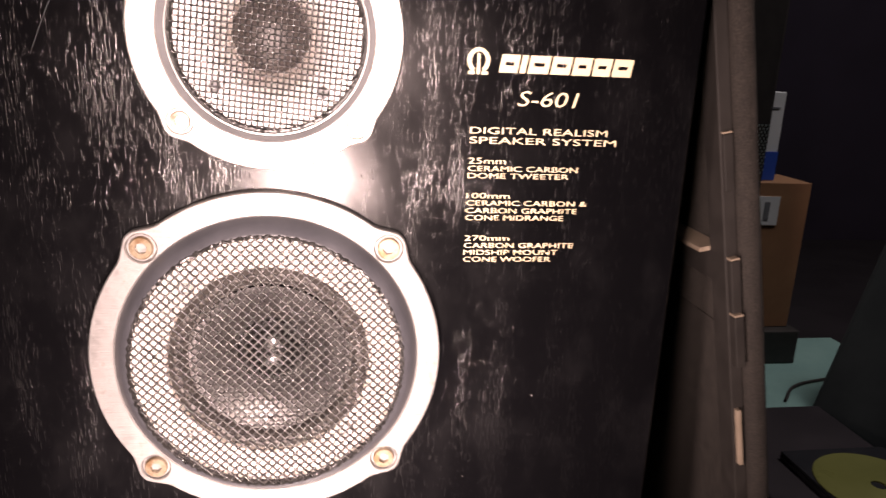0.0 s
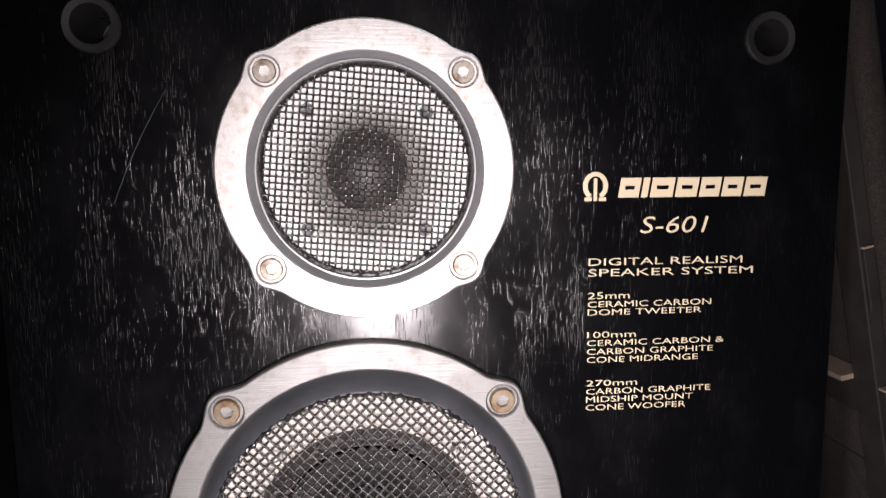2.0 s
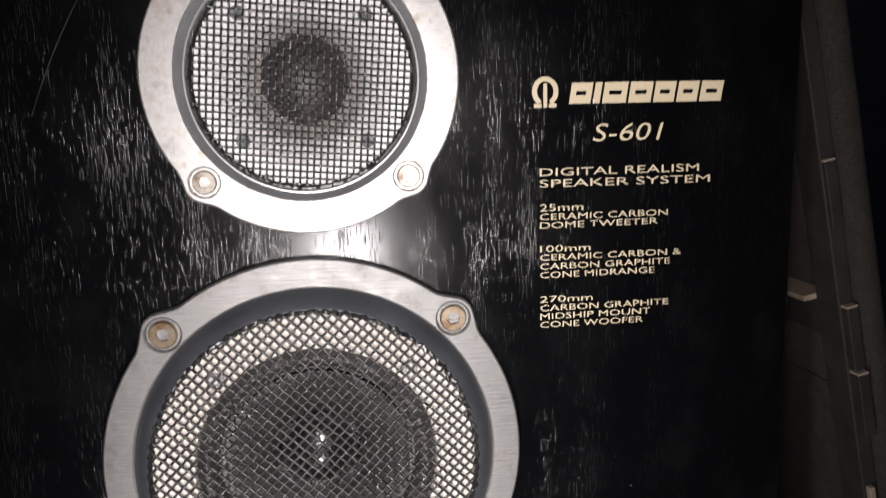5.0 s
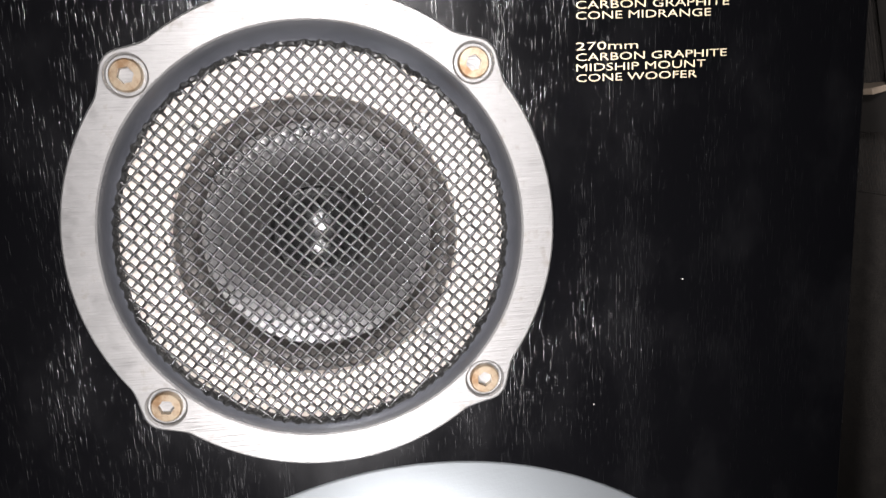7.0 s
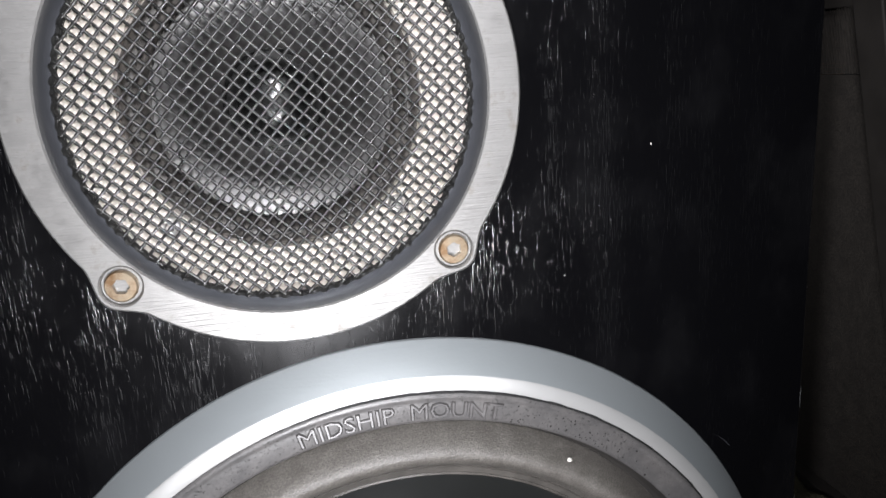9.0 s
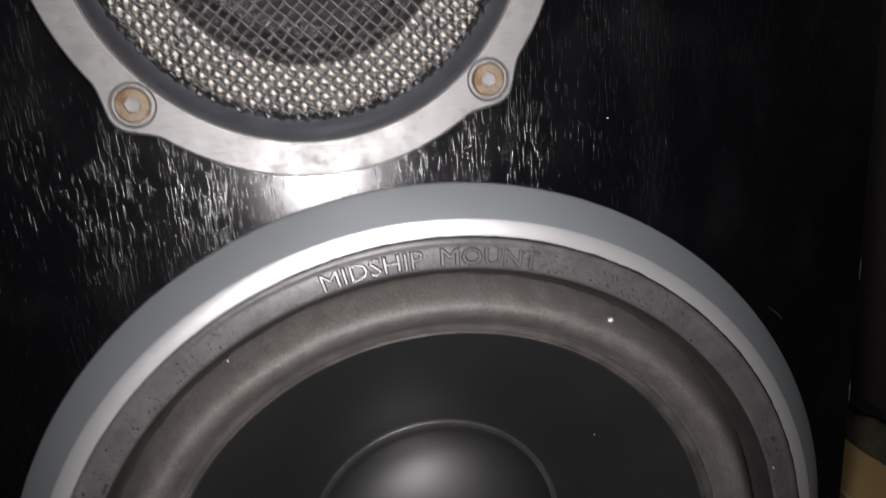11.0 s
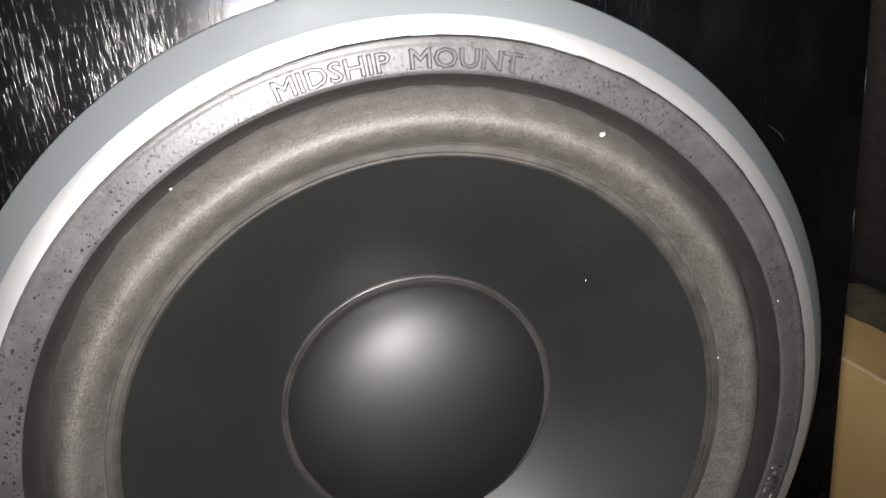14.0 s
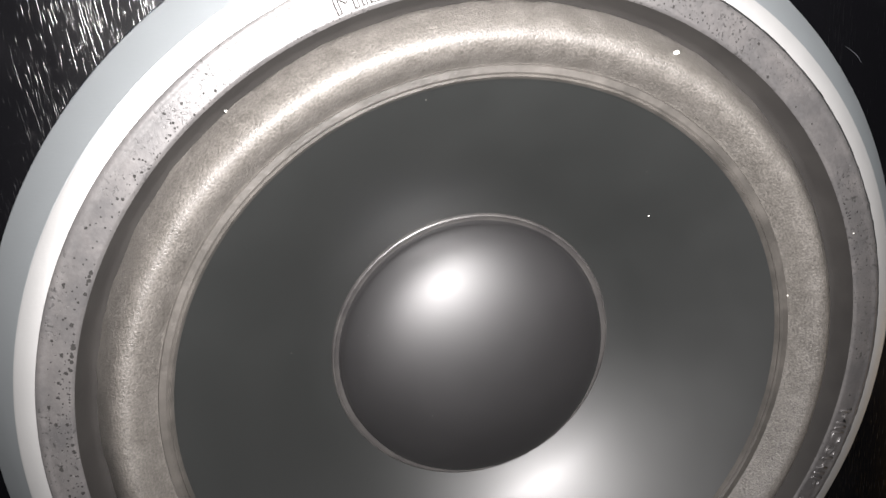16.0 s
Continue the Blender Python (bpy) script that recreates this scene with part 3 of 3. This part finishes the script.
# print on the baffle
for text, base, right, height in (
    ("DIGITAL REALISM", 0.5370, 0.1206, 0.0029),
    ("SPEAKER SYSTEM", 0.5327, 0.1252, 0.0029),
    ("25mm", 0.5237, 0.0745, 0.0027),
    ("CERAMIC CARBON", 0.5204, 0.1083, 0.0024),
    ("DOME TWEETER", 0.5172, 0.1044, 0.0024),
    ("100mm", 0.5081, 0.0775, 0.0025),
    ("CERAMIC CARBON &", 0.5048, 0.1142, 0.0024),
    ("CARBON GRAPHITE", 0.5013, 0.1098, 0.0024),
    ("CONE MIDRANGE", 0.4980, 0.1035, 0.0024),
    ("270mm", 0.4884, 0.0785, 0.0025),
    ("CARBON GRAPHITE", 0.4850, 0.1094, 0.0024),
    ("MIDSHIP MOUNT", 0.4817, 0.1021, 0.0024),
    ("CONE WOOFER", 0.4784, 0.0991, 0.0024),
):
    words(text, 0.0576, base, right - 0.0576, height, baffle)
words("S-601", 0.0779, 0.5494, 0.0262, 0.0066, baffle, slant=0.28)


def maker_mark(left, base, height):
    """The maker's name as seven plain slanted-end blocks, and its badge as a plain open ring on a foot."""
    widths = [0.0082, 0.0026, 0.0092, 0.0088, 0.0082, 0.0082, 0.0088]
    gap = (0.0597 - sum(widths)) / 6
    x = left
    for w in widths:
        bm = bmesh.new()
        lower, upper = 0.40, 0.60
        for a, b in (((0.0, lower), (upper, 1.0)) if w > 0.003 else ((0.0, 1.0),)):
            s = 0.0012
            vs = [bm.verts.new((px, -0.0003, base + q * height)) for px, q in ((x + s * a, a), (x + w + s * a, a), (x + w + s * b, b), (x + s * b, b))]
            bm.faces.new(vs)
        if w > 0.003:
            s = 0.0012
            for e in (x, x + w - 0.0022):
                vs = [bm.verts.new((px, -0.0003, base + q * height)) for px, q in ((e + s * lower, lower), (e + 0.0022 + s * lower, lower), (e + 0.0022 + s * upper, upper), (e + s * upper, upper))]
                bm.faces.new(vs)
        part("print_block", bm, GOLD, baffle)
        x += w + gap
    bm = bmesh.new()
    cx, cz, n = 0.0598, base + 0.0046, 40
    inner, outer = [], []
    for k in range(n + 1):
        a = radians(-152 + 304 * k / n)
        inner.append(bm.verts.new((cx + 0.0031 * math.sin(a), -0.0003, cz + 0.0037 * math.cos(a))))
        outer.append(bm.verts.new((cx + 0.0050 * math.sin(a), -0.0003, cz + 0.0054 * math.cos(a))))
    for k in range(n):
        bm.faces.new((inner[k], inner[k + 1], outer[k + 1], outer[k]))
    for lo, hi in (((cx - 0.0007, base - 0.0012), (cx + 0.0007, base + 0.0075)), ((cx - 0.0043, base - 0.0012), (cx - 0.0014, base + 0.0002)), ((cx + 0.0014, base - 0.0012), (cx + 0.0043, base + 0.0002))):
        bm.faces.new([bm.verts.new((x, -0.0003, z)) for x, z in ((lo[0], lo[1]), (hi[0], lo[1]), (hi[0], hi[1]), (lo[0], hi[1]))])
    part("print_badge", bm, GOLD, baffle)


maker_mark(0.0688, 0.5634, 0.0076)

# ---- things beside and behind the loudspeaker ----


def carton(name, lo, hi, mat, label, fold=None):
    c = thing(name, label, "box")
    part("carton_body", boxed(lo, hi, 0.0012), mat, c)
    if fold:
        part("carton_fold", boxed((lo[0] - 0.0006, lo[1] + 0.002, hi[2] - 0.0012), (lo[0] + 0.0012, hi[1] - 0.002, hi[2] + 0.0006), 0.0004), fold, c)
    return c


carton("cardboard_box", (0.214, -0.060, 0.0), (0.400, 0.200, 0.160), CARD, "tan cardboard box on the floor beside the loudspeaker", CARD_EDGE)

def rumpled(x0, x1, y0, y1, z0, rise):
    """A folded cloth: a low lumpy pad."""
    bm = bmesh.new()
    n, m = 40, 8
    rows = []
    for i in range(n + 1):
        row = []
        for j in range(m + 1):
            u, v = i / n, j / m
            edge = min(1, 6 * min(u, 1 - u)) * math.sin(math.pi * v) ** 0.4 if 0 < v < 1 else 0
            h = rise * edge * (0.8 + 0.5 * noise.noise(Vector((u * 9, v * 2, 7))))
            wob = 0.0025 * noise.noise(Vector((u * 14, 3, 5)))
            row.append(bm.verts.new((x0 + (x1 - x0) * v + wob, y0 + (y1 - y0) * u, z0 + max(0, h))))
        rows.append(row)
    for a, b in zip(rows, rows[1:]):
        for j in range(m):
            bm.faces.new((a[j], a[j + 1], b[j + 1], b[j]))
    ring = rows[0] + [r[-1] for r in rows[1:]] + rows[-1][-2::-1] + [r[0] for r in rows[-2:0:-1]]
    bm.faces.new(ring)
    return bm


pad = thing("folded_cloth", "dark olive folded cloth lying on the cardboard box", "cloth")
part("fold", rumpled(0.250, 0.268, -0.050, 0.190, 0.1604, 0.016), OLIVE, pad, "", True)

# a detached grille frame leaning on the cabinet, its foot on the box
grille = thing("speaker_grille", "detached cloth-edged wooden loudspeaker grille leaning on the cabinet", "grille")
grille.matrix_basis = pose(0.2695, 0.030, 0.1605, 0, -11.6, 0)
H, W, T = 0.570, 0.285, 0.0074
part("side_bar", boxed((0, 0, 0.012), (T, 0.016, H - 0.012), 0.0006), FRAME_WOOD, grille)
part("side_bar", boxed((0, W - 0.018, 0.012), (T, W, H - 0.012), 0.0006), FRAME_WOOD, grille)
part("end_bar", boxed((0, 0.0, 0.0), (T, W, 0.0118), 0.0006), FRAME_WOOD, grille)
part("end_bar", boxed((0, 0.0, H - 0.0118), (T, W, H), 0.0006), FRAME_WOOD, grille)
part("cross_bar", boxed((0.001, 0.0162, 0.299), (T, W - 0.0182, 0.317), 0.0006), FRAME_WOOD, grille)
part("cross_bar_edge", boxed((-0.006, 0.0162, 0.3172), (T, W - 0.0182, 0.3200), 0.0004), RAW_WOOD, grille, "bare pale wood edge")
for z, d in ((0.384, 0.0022), (0.3163, 0.0045), (0.2843, 0.0062)):
    part("bar_step", boxed((0.0008, -d, z - 0.030), (T - 0.0012, -0.0002, z), 0.0004), FRAME_WOOD, grille)
    part("bare_edge", boxed((0.0008, -d, z + 0.0002), (T - 0.0012, 0.0, z + 0.0014), 0.0003), RAW_WOOD, grille, "bare pale wood edge")
part("bare_strip", boxed((0.0012, -0.0035, 0.190), (0.0040, -0.0002, 0.226), 0.0005), RAW_WOOD, grille, "bare pale wood strip")


def bowed(a0, a1, n=16):
    """The cloth-wrapped rim of the frame: a soft strip with an uneven face."""
    bm = bmesh.new()
    rows = []
    for k in range(n * 4 + 1):
        z = H * k / (n * 4)
        row = []
        for j in range(9):
            a = math.pi * j / 8
            bump_ = 0.0006 * noise.noise(Vector((j * 0.9, z * 90, 3)))
            row.append(bm.verts.new((a0 + (a1 - a0) * (0.5 - 0.5 * math.cos(a)), 0.004 - (0.009 + bump_) * math.sin(a) ** 0.6, z)))
        rows.append(row)
    for p, q in zip(rows, rows[1:]):
        for j in range(8):
            bm.faces.new((p[j], p[j + 1], q[j + 1], q[j]))
    return bm


part("cloth_rim", bowed(T + 0.0002, T + 0.0135), CLOTH, grille, "dark woven cloth edge", True)


def open_weave(y0, y1, z0, z1, pitch=0.0017, width=0.00085):
    """Threads both ways with small square holes between them."""
    bm = bmesh.new()
    for k in range(int((y1 - y0) / pitch) + 1):
        y = y0 + k * pitch
        box(bm, (T + 0.0004, y, z0), (T + 0.0010, y + width, z1))
    for k in range(int((z1 - z0) / pitch) + 1):
        z = z0 + k * pitch
        box(bm, (T + 0.0008, y0, z), (T + 0.0014, y1, z + width))
    return bm


part("cloth_sheet", boxed((T + 0.0002, 0.004, 0.0), (T + 0.0016, W, 0.268)), CLOTH, grille, "dark woven grille cloth")
part("cloth_sheet", boxed((T + 0.0002, 0.1302, 0.2682), (T + 0.0016, W, H)), CLOTH, grille, "dark woven grille cloth")
tagged(part("open_cloth", open_weave(0.004, 0.130, 0.2684, 0.440), CLOTH, grille), "see-through woven grille cloth", kind="stuff")
part("cloth_sheet", boxed((T + 0.0002, 0.004, 0.4420), (T + 0.0016, 0.130, H)), CLOTH, grille, "dark woven grille cloth")

# a black tower behind, with perforated metal
tower = thing("tower_case", "black slim tower case with perforated metal patches, standing on the floor", "case")
part("casing", boxed((0.340, 0.500, 0.0), (0.528, 0.570, 0.850), 0.004), TOWER, tower)


def perforated(x0, x1, z0, z1, y, pitch=0.0040):
    """Perforated sheet: staggered rows of small raised dimples."""
    bm = bmesh.new()
    row, z = 0, z0
    while z < z1:
        x = x0 + (pitch / 2 if row % 2 else 0)
        while x < x1:
            vs = [bm.verts.new((x + pitch * 0.275 * math.cos(a), y, z + pitch * 0.35 * math.sin(a))) for a in [k * math.pi / 3 for k in range(6)]]
            top = bm.verts.new((x, y - 0.0008, z))
            for k in range(6):
                bm.faces.new((vs[k], vs[(k + 1) % 6], top))
            x += pitch
        z += pitch * 0.8
        row += 1
    return bm


part("perforated_panel", perforated(0.360, 0.445, 0.740, 0.835, 0.4998), METAL_DOT, tower, "perforated metal panel")
part("perforated_panel", perforated(0.494, 0.526, 0.446, 0.506, 0.4998, 0.0048), METAL_DOT, tower, "perforated metal panel")

# a lit monitor on top of the cabinet
monitor = thing("monitor", "small monitor with a lit bluish-white screen on the cabinet", "monitor")
part("bezel", boxed((-0.265, 0.2106, 0.660), (0.100, 0.232, 0.880), 0.003), DARK, monitor)
part("screen", boxed((-0.257, 0.2096, 0.668), (0.0925, 0.2104, 0.872)), SCREEN, monitor, "lit bluish-white screen")
part("stand", boxed((-0.15, 0.205, 0.6502), (0.0, 0.275, 0.6598), 0.002), DARK, monitor)

# the low table behind, with its stack of boxes
table = thing("low_table", "dark low table behind the loudspeaker", "table")
part("tabletop", boxed((0.430, 0.150, 0.140), (0.612, 0.434, 0.160), 0.003), DARK, table)
for x in (0.455, 0.588):
    for y in (0.18, 0.41):
        part("leg", boxed((x - 0.02, y - 0.02, 0.0), (x + 0.02, y + 0.02, 0.1398), 0.002), DARK, table)

disc = thing("disc", "yellow-green translucent disc lying on the low table", "disc")
dm = lathe([(0.0075, 0.0), (0.060, 0.0), (0.0605, -0.0006), (0.060, -0.0012), (0.023, -0.0012), (0.020, -0.0018), (0.0075, -0.0014), (0.0075, 0.0)], 0, 0, 72)
part("disc_body", dm, DISC, disc, "", True)
disc.matrix_basis = pose(0.543, 0.246, 0.1704, -90, 0, 0)
case = thing("disc_case", "smoky flat plastic disc case on the low table", "case")
part("tray", boxed((0.482, 0.180, 0.1602), (0.606, 0.318, 0.1660), 0.001), CASE, case)
part("lid", boxed((0.482, 0.180, 0.1662), (0.606, 0.318, 0.1700), 0.001), CASE, case)

device = thing("black_device", "flat black device under the brown box on the low table", "device")
part("casing", boxed((0.585, 0.600, 0.1404), (0.694, 0.690, 0.193), 0.002), TOWER, device)

brown = carton("brown_box", (0.585, 0.618, 0.1935), (0.684, 0.700, 0.414), BROWN, "brown cardboard box stacked on a black device")
sticker = part("sticker", boxed((0.598, 0.6166, 0.352), (0.637, 0.6178, 0.394)), PAPER, brown, "pale sticker with a dark mark")
part("mark", boxed((0.614, 0.6160, 0.360), (0.622, 0.6165, 0.386)), INK, sticker)

small = carton("white_box", (0.578, 0.636, 0.4145), (0.633, 0.680, 0.540), PAPER, "white and blue product box on the brown box")
part("blue_base", boxed((0.5775, 0.6350, 0.4150), (0.6335, 0.6358, 0.4560)), BLUE, small, "blue lower half")
for z, w in ((0.528, 0.018), (0.517, 0.038)):
    part("print_bar", boxed((0.588, 0.6352, z), (0.588 + w, 0.6358, z + 0.0022)), INK, small)


def sheet(name, label, category, x0, x1, z0, z1, y, mat, lean=0.0, folds=0.01):
    """A hanging cloth with soft folds; lean shifts its lower end sideways."""
    t = thing(name, label, category)
    bm = bmesh.new()
    front, back = [], []
    for side, depth in ((front, 0.0), (back, 0.006)):
        for k in range(13):
            z = z0 + (z1 - z0) * k / 12
            side.append([bm.verts.new((x0 + (x1 - x0) * j / 40 + lean * (z1 - z), y + depth + folds * math.sin(j * 0.55) + folds * 0.5 * math.sin(j * 0.21 + k * 0.3), z)) for j in range(41)])
    for side in (front, back):
        for p, q in zip(side, side[1:]):
            for j in range(40):
                bm.faces.new((p[j], p[j + 1], q[j + 1], q[j]))
    rim = lambda s: s[0] + [r[-1] for r in s[1:]] + s[-1][-2::-1] + [r[0] for r in s[-2:0:-1]]
    band(bm, rim(front), rim(back))
    part("cloth", bm, mat, t, "", True)
    return t


bench = thing("teal_bench", "low pale teal bench behind the dark table", "bench")
part("bench_top", boxed((0.500, 0.464, 0.122), (0.830, 0.700, 0.140), 0.003), TEAL, bench)
for x in (0.52, 0.79):
    for y in (0.485, 0.680):
        part("leg", boxed((x - 0.015, y - 0.015, 0.0), (x + 0.015, y + 0.015, 0.1218), 0.002), TEAL, bench)

cable_curve = bpy.data.curves.new("cable", "CURVE")
cable_curve.dimensions, cable_curve.bevel_depth, cable_curve.bevel_resolution = "3D", 0.0022, 2
spline = cable_curve.splines.new("BEZIER")
spline.bezier_points.add(3)
for p, co in zip(spline.bezier_points, ((0.600, 0.480, 0.1425), (0.640, 0.520, 0.1425), (0.700, 0.540, 0.1425), (0.800, 0.560, 0.1425))):
    p.co, p.handle_left_type, p.handle_right_type = co, "AUTO", "AUTO"
cable_holder = bpy.data.objects.new("cable", cable_curve)
cable = new("cable", bpy.data.meshes.new_from_object(cable_holder))
bpy.data.objects.remove(cable_holder)
cable.data.materials.append(TOWER)
tagged(cable, "thin dark cable lying on the teal bench", "cable")

sheet("dark_curtain", "dark grey-green curtain hanging beside the bench", "curtain", 0.735, 1.400, 0.001, 0.60, 0.446, DRAPE, -0.2535, 0.003)

# worn spots of the cabinet; pale slivers paint the glints of its edge chips
for z0, z1, w in ((0.2995, 0.3085, 0.00035), (0.2490, 0.2600, 0.00045), (0.118, 0.124, 0.0004)):
    bm = bmesh.new()
    left, right = [], []
    for k in range(13):
        u = k / 12
        half = w * math.sin(math.pi * u) ** 0.7 * (0.75 + 0.35 * noise.noise(Vector((u * 6, z0 * 90, 1))))
        left.append(bm.verts.new((RIGHT - 0.0010 - half, -0.0002, z0 + (z1 - z0) * u)))
        right.append(bm.verts.new((RIGHT - 0.0006, 0.0002, z0 + (z1 - z0) * u)))
    for k in range(12):
        bm.faces.new((left[k], right[k], right[k + 1], left[k + 1]))
    part("glint_chip", bm, BEVEL_LIGHT, baffle, "pale chip on the edge, its glint put in the colour")


def scratch(x0, z0, x1, z1, bend, width):
    """A fine pale line on the veneer from one end to the other, bowed sideways."""
    bm = bmesh.new()
    last = None
    for k in range(17):
        u = k / 16
        bow = bend * math.sin(math.pi * u)
        half = width * (0.4 + 0.6 * math.sin(math.pi * u)) / 2
        x, z = x0 + (x1 - x0) * u + bow, z0 + (z1 - z0) * u
        pair = [bm.verts.new((x + d, -0.0002, z)) for d in (-half, half)]
        if last:
            bm.faces.new((last[0], last[1], pair[1], pair[0]))
        last = pair
    part("scratch", bm, BEVEL, baffle, "fine pale scratch")


scratch(-0.0980, 0.6045, -0.1185, 0.5630, -0.0012, 0.00024)
scratch(0.1234, 0.2936, 0.1297, 0.2877, 0.0008, 0.00030)
